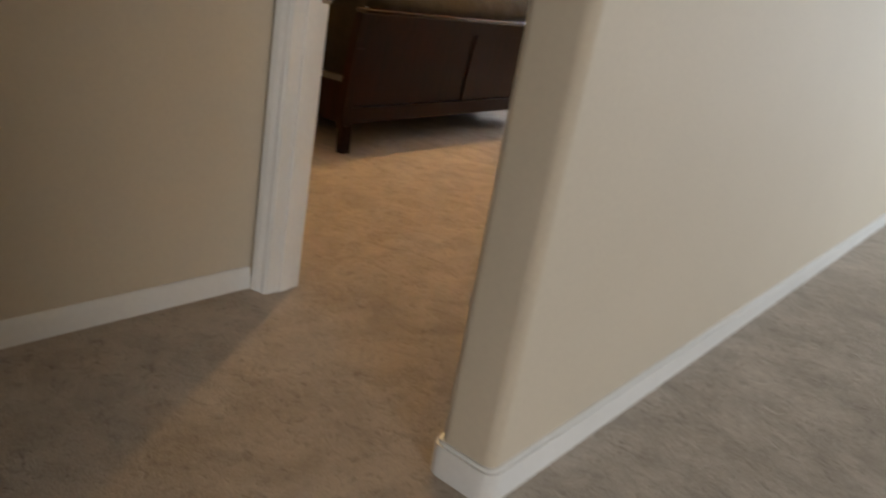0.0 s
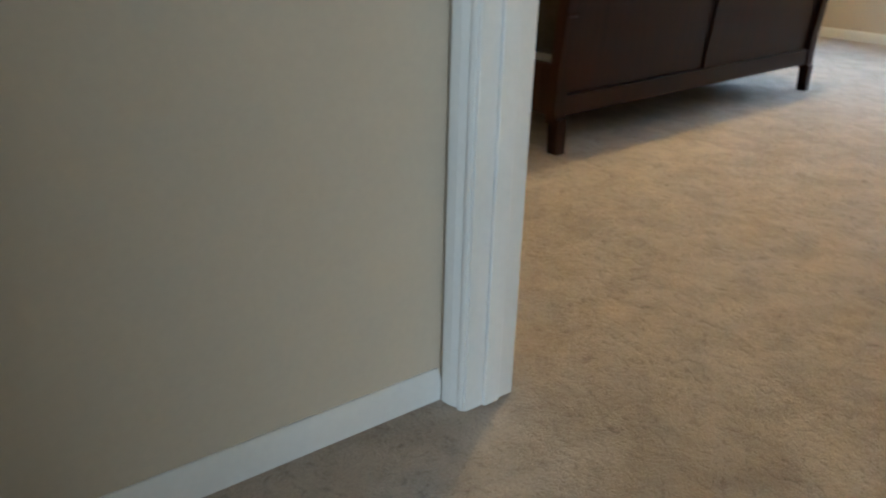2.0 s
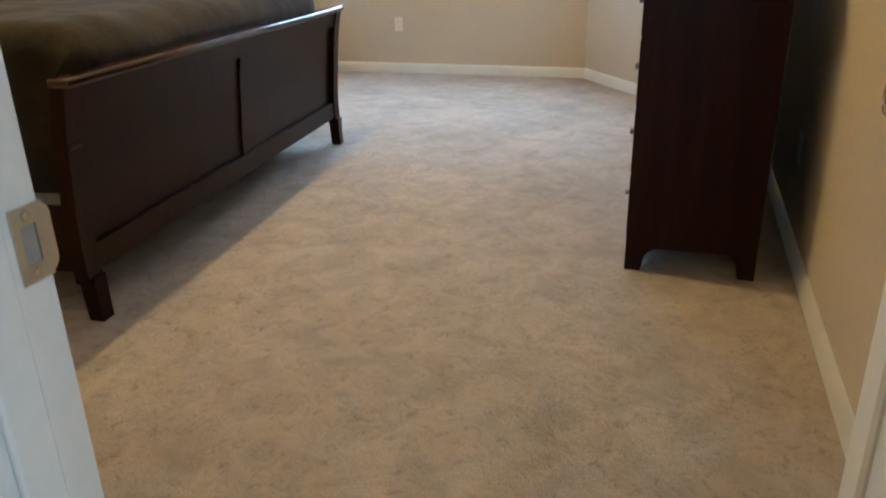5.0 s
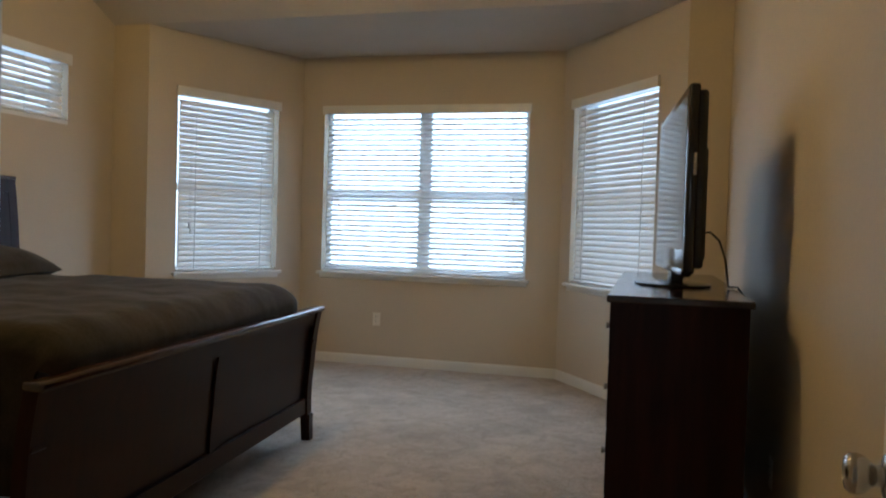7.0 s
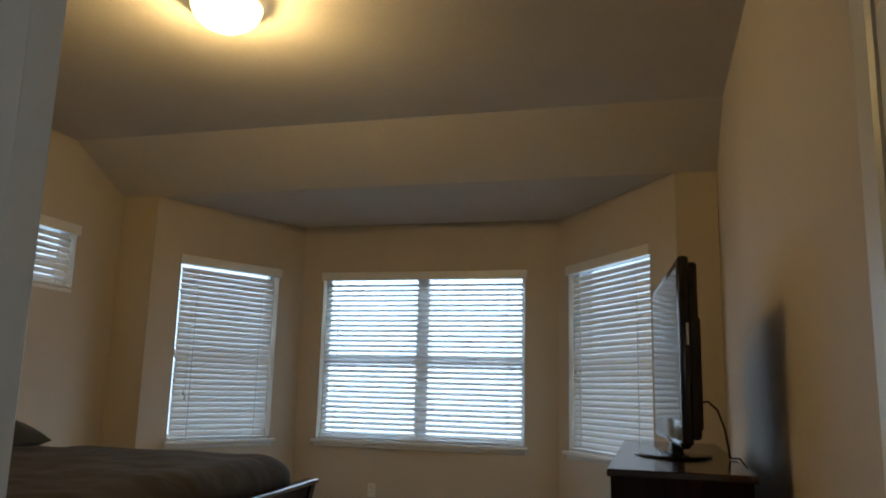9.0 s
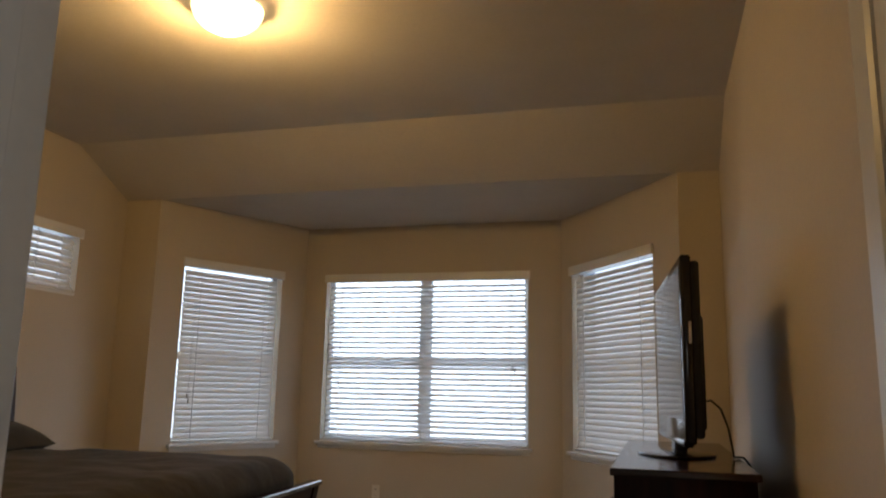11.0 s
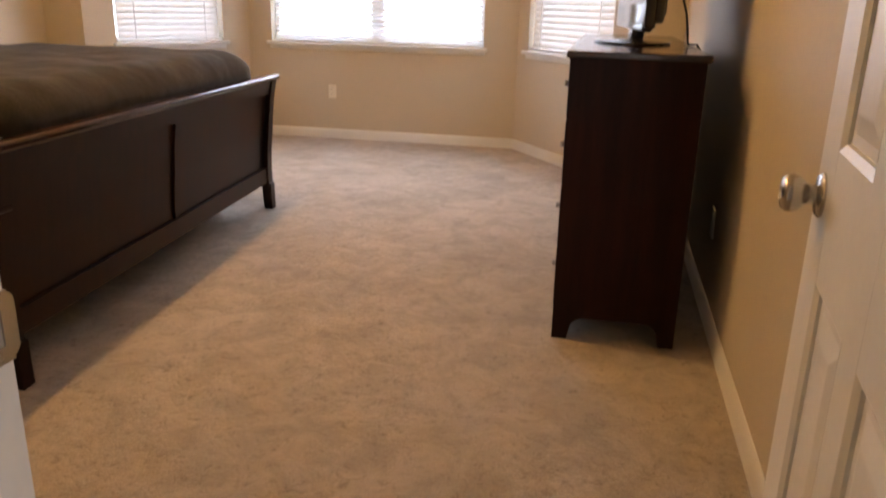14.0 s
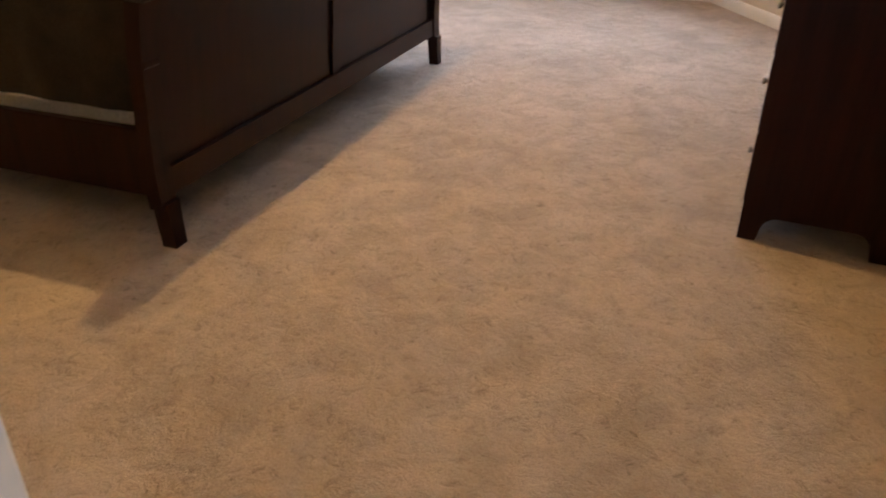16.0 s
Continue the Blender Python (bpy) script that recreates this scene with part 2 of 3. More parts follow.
def wall_boxes(length, z0, z1, thick, openings):
    """A wall from x = 0 to length, y = 0 (room face) to thick, with openings (a0, a1, low, high) cut through it."""
    bm = bmesh.new()
    xs = sorted({0.0, length, *(v for o in openings for v in o[:2])})
    zs = sorted({z0, z1, *(v for o in openings for v in o[2:])})
    solid = {(i, k): not any(o[0] <= (xs[i] + xs[i + 1]) / 2 <= o[1] and o[2] <= (zs[k] + zs[k + 1]) / 2 <= o[3] for o in openings)
             for i in range(len(xs) - 1) for k in range(len(zs) - 1)}
    at = {}

    def v(i, y, k):
        if (i, y, k) not in at:
            at[i, y, k] = bm.verts.new((xs[i], y, zs[k]))
        return at[i, y, k]
    for (i, k), full in solid.items():
        if not full:
            continue
        bm.faces.new((v(i, 0, k), v(i + 1, 0, k), v(i + 1, 0, k + 1), v(i, 0, k + 1)))
        bm.faces.new((v(i, thick, k), v(i, thick, k + 1), v(i + 1, thick, k + 1), v(i + 1, thick, k)))
        for di, dk, a, b in ((-1, 0, (0, 0), (0, 1)), (1, 0, (1, 1), (1, 0)), (0, -1, (1, 0), (0, 0)), (0, 1, (0, 1), (1, 1))):
            if not solid.get((i + di, k + dk), False):
                bm.faces.new((v(i + a[0], 0, k + a[1]), v(i + b[0], 0, k + b[1]), v(i + b[0], thick, k + b[1]), v(i + a[0], thick, k + a[1])))
    bmesh.ops.recalc_face_normals(bm, faces=bm.faces[:])
    return bm


def along(p, q):
    """The pose whose x runs from p to q on the floor, y to the left of it."""
    return Matrix.Translation((p[0], p[1], 0)) @ Matrix.Rotation(math.atan2(q[1] - p[1], q[0] - p[0]), 4, "Z")


def rounded(points, radius, steps=5):
    """Rounds the named corners of a closed outline: points of (x, y, round?)."""
    out = []
    k = len(points)
    for i, (x, y, soft) in enumerate(points):
        if not soft:
            out.append((x, y))
            continue
        p = Vector((x, y))
        a = (Vector(points[i - 1][:2]) - p).normalized() * radius
        b = (Vector(points[(i + 1) % k][:2]) - p).normalized() * radius
        for j in range(steps + 1):
            u = j / steps
            out.append(tuple(p + a * (1 - u) ** 2 + b * u ** 2))
    return out


# ---- plan ----
LEFT, RIGHT, FRONT, BAY = -3.65, 0.935, 4.735, 6.05
BAY_L, BAY_R, OUT_L, OUT_R = -2.64, -0.265, -3.33, 0.665
HEAD, HIGH, CREASE = 2.757, 3.05, 4.135
JAMB = 0.775           # clear width of the doorway, from x = 0
HALL = -0.115         # hall face of the door wall
END = -0.36          # end of the wall beside the doorway
NIB = 0.895           # hall face of that wall, thicker outside the bedroom
FAR_SIDE = 1.04      # loft face of that wall
TOP = 3.4

# ---- floor, walls, ceilings ----
structure("floor", box((-4.2, -8.2, -0.12), (9.6, 7.0, 0.0)), CARPET, "beige cut-pile carpet with footmarks across the floor", "carpet")

structure("wall_left", wall_boxes(FRONT + 0.12, -0.1, TOP, 0.14, [(FRONT - 4.25, FRONT - 3.45, 1.94, 2.40)]), PAINT,
          "beige painted bedroom wall with a small high window", "wall").matrix_basis = along((LEFT, FRONT), (LEFT, 0)) @ Matrix.Diagonal((1, -1, 1, 1))
right = bmesh.new()
prism(right, rounded([(NIB, END, True), (FAR_SIDE, END, True), (FAR_SIDE, 6.9, False), (RIGHT, 6.9, False), (RIGHT, -0.05, False), (NIB, -0.05, False)], 0.03, 7), "z", -0.1, TOP)
structure("wall_right", right, PAINT, "beige painted wall with a rounded plaster end", "wall", True)
structure("wall_front_return", box((LEFT - 0.1, FRONT, -0.1), (OUT_L, FRONT + 0.14, TOP)), PAINT, "narrow beige wall beside the bay", "wall")
structure("wall_front_return", box((OUT_R, FRONT, -0.1), (RIGHT - 0.002, FRONT + 0.14, TOP)), PAINT, "narrow beige wall beside the bay", "wall")
door_wall = bmesh.new()
shape(door_wall, (LEFT - 0.14, HALL, -0.1), (-0.018, 0, TOP))
shape(door_wall, (JAMB + 0.018, HALL, -0.1), (NIB + 0.02, -0.052, TOP))
shape(door_wall, (JAMB + 0.018, -0.052, -0.1), (RIGHT + 0.02, 0, TOP))
shape(door_wall, (-0.018, HALL, 2.068), (JAMB + 0.018, 0, TOP))
structure("wall_door", door_wall, PAINT, "beige painted wall around the bedroom doorway", "wall")
structure("wall_hall", box((-0.22, -8.0, -0.1), (-0.08, HALL - 0.001, TOP)), PAINT, "long beige painted hallway wall", "wall")

# Unseen wall, added to keep loft light off the hall's far end.
loft = bmesh.new()
shape(loft, (2.3, -8.0, -0.1), (2.44, -1.55, TOP))
structure("wall_light_blocker", loft, PAINT, "unseen plain beige wall added to block light from the hall", "wall")
# Unseen closing walls; their openings are added to pass the loft lights.
structure("wall_loft_unseen", wall_boxes(14.0, -0.1, TOP, 0.14, [(2.15, 4.65, 0.7, 2.2)]), PAINT, "unseen beige loft wall with an added wide window opening",
          "wall").matrix_basis = along((9.4, -8.0), (9.4, 6.0)) @ Matrix.Diagonal((1, -1, 1, 1))
structure("wall_loft_unseen", wall_boxes(9.54 - FAR_SIDE, -0.1, TOP, 0.14, [(2.95 - FAR_SIDE, 5.05 - FAR_SIDE, 0.7, 2.2)]), PAINT, "unseen beige loft wall with an added window opening",
          "wall").matrix_basis = along((FAR_SIDE, 5.9), (9.54, 5.9))
structure("wall_loft_unseen", wall_boxes(9.76, -0.1, TOP, 0.14, [(0.92, 2.72, 0.75, 2.25)]), PAINT, "unseen beige loft wall with an added window opening",
          "wall").matrix_basis = along((-0.22, -8.0), (9.54, -8.0)) @ Matrix.Diagonal((1, -1, 1, 1))
structure("ceiling_loft", box((-0.3, -8.2, 2.76), (9.6, HALL - 0.002, 3.0)), CEIL, "pale textured hallway ceiling", "ceiling")
structure("ceiling_loft", box((FAR_SIDE + 0.002, HALL - 0.002, 2.76), (9.6, 6.9, 3.0)), CEIL, "pale textured loft ceiling", "ceiling")

ceil = bmesh.new()
prism(ceil, [(-0.05, HIGH), (CREASE, HIGH), (FRONT, HEAD), (6.6, HEAD), (6.6, TOP + 0.1), (-0.05, TOP + 0.1)], "x", LEFT - 0.1, RIGHT + 0.02)
structure("ceiling", ceil, CEIL, "textured bedroom ceiling sloping down to the bay", "ceiling")


def sloped_wall(name, p, q, low, high, a0, a1, label):
    n = math.dist(p, q)
    structure(name, wall_boxes(n, -0.1, 2.9, 0.14, [(a0, a1, low, high)]), PAINT, label, "wall").matrix_basis = along(p, q)
    return along(p, q)


SILL, WTOP = 0.825, 2.30
M_LEFT = sloped_wall("wall_bay_left", (OUT_L, FRONT), (BAY_L, BAY), SILL, WTOP, 0.25, 1.215, "angled beige bay wall with a window")
M_MID = sloped_wall("wall_bay_middle", (BAY_L, BAY), (BAY_R, BAY), SILL, WTOP, 0.21, 2.09, "beige bay wall with a wide window")
M_RIGHT = sloped_wall("wall_bay_right", (BAY_R, BAY), (OUT_R, FRONT), SILL, WTOP, 0.17, 1.31, "angled beige bay wall with a window")


# ---- baseboards ----
def baseboard(p, q, h=0.082):
    """p to q with the room on the right-hand side of the run."""
    n = math.dist(p, q)
    bm = bmesh.new()
    prism(bm, [(0, 0), (-0.014, 0), (-0.014, h - 0.022), (-0.010, h - 0.012), (-0.007, h - 0.003), (-0.004, h), (0, h)], "x", 0, n)
    structure("baseboard", bm, WHITE, "white moulded baseboard along the wall", "baseboard", True).matrix_basis = along(p, q)


baseboard((LEFT, 0.0), (LEFT, FRONT))
baseboard((LEFT + 0.015, FRONT), (OUT_L, FRONT))
baseboard((OUT_L, FRONT), (BAY_L, BAY))
baseboard((BAY_L, BAY), (BAY_R, BAY))
baseboard((BAY_R, BAY), (OUT_R, FRONT))
baseboard((OUT_R, FRONT), (RIGHT - 0.015, FRONT))
baseboard((RIGHT, FRONT), (RIGHT, 0.0))
baseboard((-0.075, 0.0), (LEFT + 0.015, 0.0))
baseboard((-0.08, -7.98), (-0.08, HALL - 0.019), 0.070)
wrap = bmesh.new()
prism(wrap, rounded([(NIB - 0.014, HALL - 0.02, False), (NIB - 0.014, END - 0.014, True), (FAR_SIDE + 0.014, END - 0.014, True),
                     (FAR_SIDE + 0.014, 5.9, False), (FAR_SIDE - 0.05, 5.9, False), (FAR_SIDE - 0.05, HALL - 0.02, False)], 0.04), "z", 0.0, 0.082)
bmesh.ops.bevel(wrap, geom=[e for e in wrap.edges if all(abs(v.co.z - 0.082) < 1e-5 for v in e.verts)], offset=0.008, segments=2, affect="EDGES")
structure("baseboard", wrap, WHITE, "white moulded baseboard wrapping the wall end", "baseboard", True)


# ---- windows ----
def window(name, m, a0, a1, low, high, halves, label):
    """A vinyl sash window in an opening, with sill and casing-free plaster reveal."""
    w = thing(name, m, label, "window", kind="structure")
    y0, y1, t = 0.085, 0.125, 0.045
    cuts = [a0 + (a1 - a0) * i / halves for i in range(halves + 1)]
    mid = (low + high) / 2 - 0.04
    frame_mesh = bmesh.new()
    for x in (a0 + t / 2, a1 - t / 2):
        shape(frame_mesh, (x - t / 2, y0, low), (x + t / 2, y1, high), 0.004)
    shape(frame_mesh, (a0 + t, y0, low), (a1 - t, y1, low + t), 0.004)
    shape(frame_mesh, (a0 + t, y0, high - t), (a1 - t, y1, high), 0.004)
    for x in cuts[1:-1]:
        shape(frame_mesh, (x - 0.056, y0 - 0.005, low + t), (x + 0.056, y1, high - t), 0.004)
    part("window_frame", frame_mesh, VINYL, w)
    for c0, c1 in zip(cuts, cuts[1:]):
        l0, r0 = c0 + (t if c0 == a0 else 0.056), c1 - (t if c1 == a1 else 0.056)
        part("meeting_rail", box((l0, y0 + 0.005, mid - 0.03), (r0, y1 - 0.005, mid + 0.03), 0.004), VINYL, w)
        for z0, z1 in ((low + t, mid - 0.03), (mid + 0.03, high - t)):
            pane = part("pane", box((l0, y0 + 0.018, z0), (r0, y0 + 0.022, z1)), GLASS, w)
            pane.visible_shadow = False
    sill = bmesh.new()
    if high - low > 1:
        shape(sill, (a0 - 0.035, -0.045, low - 0.028), (a1 + 0.035, 0.0, low), 0.006)
    shape(sill, (a0, 0.0, low - 0.028), (a1, y0, low + 0.002))
    part("window_sill", sill, WHITE, w, "white painted sill board")
    if high - low > 1:
        part("apron", box((a0 - 0.015, -0.014, low - 0.062), (a1 + 0.015, -0.0005, low - 0.0285), 0.004), WHITE, w)
    return w


window("window_1", M_LEFT, 0.25, 1.215, SILL, WTOP, 1, "white sash window in the angled bay wall")
window("window_2", M_MID, 0.21, 2.09, SILL, WTOP, 2, "wide white double sash window in the bay")
window("window_3", M_RIGHT, 0.17, 1.31, SILL, WTOP, 1, "white sash window in the angled bay wall")
M_SMALL = along((LEFT, 0), (LEFT, FRONT))
window("window_4", M_SMALL, 3.45, 4.25, 1.94, 2.40, 1, "small high white window above the bed")
# The next three are unseen windows, added where the loft lights stand.
window("unseen_window_5", along((9.4, 6.0), (9.4, -8.0)), 9.35, 11.85, 0.7, 2.2, 3, "unseen white sash window added for the loft lights")
window("unseen_window_6", along((9.54, -8.0), (-0.22, -8.0)), 7.04, 8.84, 0.75, 2.25, 2, "unseen white sash window added for the loft lights")
window("unseen_window_7", along((FAR_SIDE, 5.9), (9.54, 5.9)), 2.95 - FAR_SIDE, 5.05 - FAR_SIDE, 0.7, 2.2, 2, "unseen white sash window added for the loft lights")


def slat_mesh(length, tilt):
    """A slat 50 mm deep with a slight crown, tilted about its length."""
    bm = bmesh.new()
    prof = [(-0.025, -0.001), (-0.012, 0.002), (0.012, 0.002), (0.025, -0.001), (0.025, -0.0035), (0.0, -0.001), (-0.025, -0.0035)]
    c, s = math.cos(tilt), math.sin(tilt)
    prism(bm, [(y * c - z * s, y * s + z * c) for y, z in prof], "x", -length / 2, length / 2)
    me = bpy.data.meshes.new("slat")
    bm.to_mesh(me)
    bm.free()
    me.materials.append(SLAT)
    return me


def blind(m, a0, a1, low, high, tilt, label, cords):
    b = thing("window_blind", m, label, "window blind", "blinds at the bedroom windows")
    yc = 0.035
    val = bmesh.new()
    shape(val, (a0 - 0.02, -0.022, high - 0.055), (a1 + 0.02, -0.008, high + 0.02), 0.003)
    shape(val, (a0 - 0.02, -0.008, high - 0.055), (a0 - 0.006, -0.0005, high + 0.02))
    shape(val, (a1 + 0.006, -0.008, high - 0.055), (a1 + 0.02, -0.0005, high + 0.02))
    part("valance", val, WHITE, b, "white flat valance board")
    part("headrail", box((a0 + 0.004, yc - 0.03, high - 0.045), (a1 - 0.004, yc + 0.03, high - 0.002), 0.003), VINYL, b)
    part("bottom_rail", box((a0 + 0.006, yc - 0.026, low + 0.006), (a1 - 0.006, yc + 0.026, low + 0.026), 0.004), WHITE, b)
    z, me = low + 0.058, slat_mesh(a1 - a0 - 0.044, tilt)
    while z < high - 0.06:
        s = new("slat", me)
        s.parent = b
        s.location = ((a0 + a1) / 2 + random.uniform(-0.002, 0.002), yc, z)
        s.rotation_euler = (random.uniform(-0.005, 0.005), random.uniform(-0.0006, 0.0006), 0)
        z += 0.0455
    for c in cords:
        x = a0 + (a1 - a0) * c
        bm = bmesh.new()
        tube(bm, [(x, yc - 0.028, low + 0.01), (x, yc - 0.028, high - 0.03)], 0.003, 5)
        tube(bm, [(x, yc + 0.028, low + 0.01), (x, yc + 0.028, high - 0.03)], 0.0022, 5)
        part("ladder_cord", bm, VINYL, b)
    return b


def tassels(b, x, zs, top):
    for i, z in enumerate(zs):
        bm = tube(bmesh.new(), [(x + 0.014 * i, -0.004, top), (x + 0.014 * i, -0.004, z)], 0.0013, 5)
        pull = part("pull_cord", bm, VINYL, b)
        part("tassel", lathe(bmesh.new(), [(0.002, 0), (0.006, -0.004), (0.009, -0.03), (0.006, -0.036)],
                             Matrix.Translation((x + 0.014 * i, -0.004, z)), 10), WHITE, pull, "small white tassel")


SLIT = radians(62)
tassels(blind(M_LEFT, 0.255, 1.21, SILL, WTOP, radians(64), "white slatted blind lowered over a bay window", (0.17, 0.83)), 0.36, (1.22, 1.18), 2.2)
tassels(blind(M_MID, 0.215, 2.085, SILL, WTOP, radians(36), "wide white slatted blind lowered with open slats", (0.08, 0.5, 0.92)), 1.96, (1.52, 1.48), 2.2)
tassels(blind(M_RIGHT, 0.175, 1.305, SILL, WTOP, radians(66), "white slatted blind lowered with nearly closed slats", (0.15, 0.85)), 0.28, (1.42, 1.46), 2.2)
blind(M_SMALL, 3.455, 4.245, 1.94, 2.40, SLIT, "small white slatted blind over a high window", (0.2, 0.5, 0.8))

# ---- doorway and door ----
frame_1 = thing("door_frame", Matrix(), "white painted door frame with moulded casing", "door frame", kind="structure")
part("jamb", box((-0.018, HALL - 0.006, 0), (0, 0.006, 2.05), 0.002), WHITE, frame_1)
part("jamb", box((JAMB, HALL - 0.006, 0), (JAMB + 0.018, 0.006, 2.05), 0.002), WHITE, frame_1)
part("head_jamb", box((-0.018, HALL - 0.006, 2.05), (JAMB + 0.018, 0.006, 2.068), 0.002), WHITE, frame_1)
part("door_stop", box((0.0005, -0.078, 0.002), (0.009, -0.038, 2.049), 0.003), WHITE, frame_1)
part("door_stop", box((JAMB - 0.011, -0.074, 0.002), (JAMB - 0.0005, -0.040, 2.049), 0.003), WHITE, frame_1)
part("door_stop", box((0.011, -0.074, 2.038), (JAMB - 0.011, -0.040, 2.0495), 0.003), WHITE, frame_1)


def casing(x0, x1, y, out):
    """Upright moulded casing between x0 (opening side) and x1, standing out from y by the sign out."""
    w = x1 - x0
    prof = [(0, 0), (0, 0.009), (0.12, 0.012), (0.2, 0.012), (0.24, 0.009), (0.3, 0.010), (0.55, 0.016), (0.8, 0.018), (0.95, 0.018), (1, 0.015), (1, 0)]
    bm = prism(bmesh.new(), [(x0 + w * u, y + out * d) for u, d in prof], "z", 0.0, 2.12)
    part("casing", bm, WHITE, frame_1)


casing(-0.006, -0.066, HALL - 0.0005, -1)
casing(JAMB + 0.006, JAMB + 0.066, HALL - 0.0005, -1)
casing(-0.006, -0.066, 0.0005, 1)
casing(JAMB + 0.006, JAMB + 0.066, 0.0005, 1)
part("head_casing", box((-0.006, HALL - 0.016, 2.056), (JAMB + 0.006, HALL - 0.0005, 2.12), 0.004), WHITE, frame_1)
part("head_casing", box((-0.006, 0.0005, 2.056), (JAMB + 0.006, 0.016, 2.12), 0.004), WHITE, frame_1)
strike = bmesh.new()
for z0, z1 in ((0.882, 0.897), (0.929, 0.944)):
    shape(strike, (0.0004, -0.026, z0), (0.0026, 0.006, z1))
shape(strike, (0.0004, -0.026, 0.897), (0.0026, -0.019, 0.929))
shape(strike, (0.0004, -0.003, 0.897), (0.0026, 0.006, 0.929))
prism(strike, rounded([(0.006, 0.884, False), (0.014, 0.888, True), (0.014, 0.938, True), (0.006, 0.942, False)], 0.007), "x", -0.0006, 0.0016)
plate = part("strike_plate", strike, NICKEL, frame_1, "brushed nickel strike plate with a curved lip")
part("latch_hole", box((0.0002, -0.0185, 0.8975), (0.0012, -0.0035, 0.9285)), BARE, plate)
for z in (0.8895, 0.9365):
    part("screw", lathe(bmesh.new(), [(0.0045, 0), (0.004, 0.001), (0.001, 0.0013)], pose(0.0026, -0.011, z, 0, 90, 0), 12), NICKEL, plate)

door = thing("door_1", pose(0.7365, 0.012, 0.012, 0, 0, -5.3), "white panelled bedroom door standing open", "door", kind="structure")
W, HT, TH = 0.768, 2.03, 0.036
cols, rows_z = ((0.12, 0.337), (0.425, 0.642)), ((0.20, 0.785), (0.980, 1.84))
slab = bmesh.new()
for y0, y1 in ((0, 0.12), (0.337, 0.425), (0.642, W)):
    shape(slab, (0, y0, 0), (TH, y1, HT), 0.0015)
for y0, y1 in cols:
    for z0, z1 in ((0, 0.20), (0.785, 0.980), (1.84, HT)):
        shape(slab, (0.0003, y0 - 0.001, z0), (TH - 0.0003, y1 + 0.001, z1))
    shape(slab, (0.012, y0 - 0.001, 0.19), (TH - 0.012, y1 + 0.001, 1.85))
part("leaf", slab, WHITE, door)


def raised_panel(y0, y1, z0, z1, face, out):
    """Sticking moulding round the recess and a raised field in it."""
    bm = bmesh.new()
    x = lambda d: face - out * d
    rings = []
    for inset, depth in ((0.0, 0.0), (0.012, 0.006), (0.014, 0.011), (0.030, 0.011), (0.058, 0.0035), (0.062, 0.003)):
        rings.append([bm.verts.new((x(depth), y, z)) for y, z in ((y0 + inset, z0 + inset), (y1 - inset, z0 + inset), (y1 - inset, z1 - inset), (y0 + inset, z1 - inset))])
    for p, q in zip(rings, rings[1:]):
        for i in range(4):
            bm.faces.new((p[i], p[(i + 1) % 4], q[(i + 1) % 4], q[i]))
    bm.faces.new(rings[-1])
    back = [bm.verts.new((x(0.0125), v.co.y, v.co.z)) for v in rings[0]]
    for i in range(4):
        bm.faces.new((rings[0][i], rings[0][(i + 1) % 4], back[(i + 1) % 4], back[i]))
    bm.faces.new(back)
    bmesh.ops.recalc_face_normals(bm, faces=bm.faces[:])
    part("panel", bm, WHITE, door)


for y0, y1 in cols:
    for z0, z1 in rows_z:
        raised_panel(y0, y1, z0, z1, 0.0, -1)
        raised_panel(y0, y1, z0, z1, TH, 1)
for sign, x in ((-1, 0.0), (1, TH)):
    turn = pose(x, 0.710, 0.902, 0, 90 * sign, 0)
    knob = part("knob", lathe(bmesh.new(), [(0.0155, 0.006), (0.0145, 0.018), (0.018, 0.024), (0.026, 0.033), (0.029, 0.042), (0.028, 0.051), (0.022, 0.057), (0.012, 0.059), (0.010, 0.056)], turn), NICKEL, door, "satin nickel round knob", True)
    part("rose", lathe(bmesh.new(), [(0.034, 0.0), (0.034, 0.003), (0.029, 0.008), (0.014, 0.010)], turn), NICKEL, knob, "", True)
part("latch_plate", box((0.006, W, 0.874), (0.030, W + 0.0015, 0.930)), NICKEL, door, "nickel latch plate")
for z in (0.18, 1.0, 1.83):
    hinge = bmesh.new()
    tube(hinge, [(TH - 0.006, -0.0075, z - 0.045), (TH - 0.006, -0.0075, z + 0.045)], 0.006, 10)
    shape(hinge, (0.010, -0.0018, z - 0.045), (TH - 0.002, 0.0, z + 0.045))
    part("hinge", hinge, NICKEL, door)

# ---- bed ----
BEDM = pose(-1.330, 2.485, 0, 0, 0, 4.2)
bed = thing("bed", BEDM, "dark cherry king sleigh bed with panelled footboard", "bed")
HALF = 1.165


def sleigh(z, top, flare):
    """How far the board leans outward at height z."""
    u = max(0.0, (z - 0.28) / (top - 0.28))
    return -0.012 * math.sin(min(z / 0.45, 1) * 3.1416) + flare * u ** 2.6


def curved_board(y0, y1, z0, z1, top, flare, front, thick, out, base=0.0):
    """A board that follows the sleigh curve, between two widths and heights."""
    bm = bmesh.new()
    k = 14
    outline = [(base + out * (sleigh(z0 + (z1 - z0) * i / k, top, flare) + front), z0 + (z1 - z0) * i / k) for i in range(k + 1)]
    outline += [(x - out * thick, z) for x, z in reversed(outline)]
    prism(bm, outline, "y", y0, y1)
    return bm


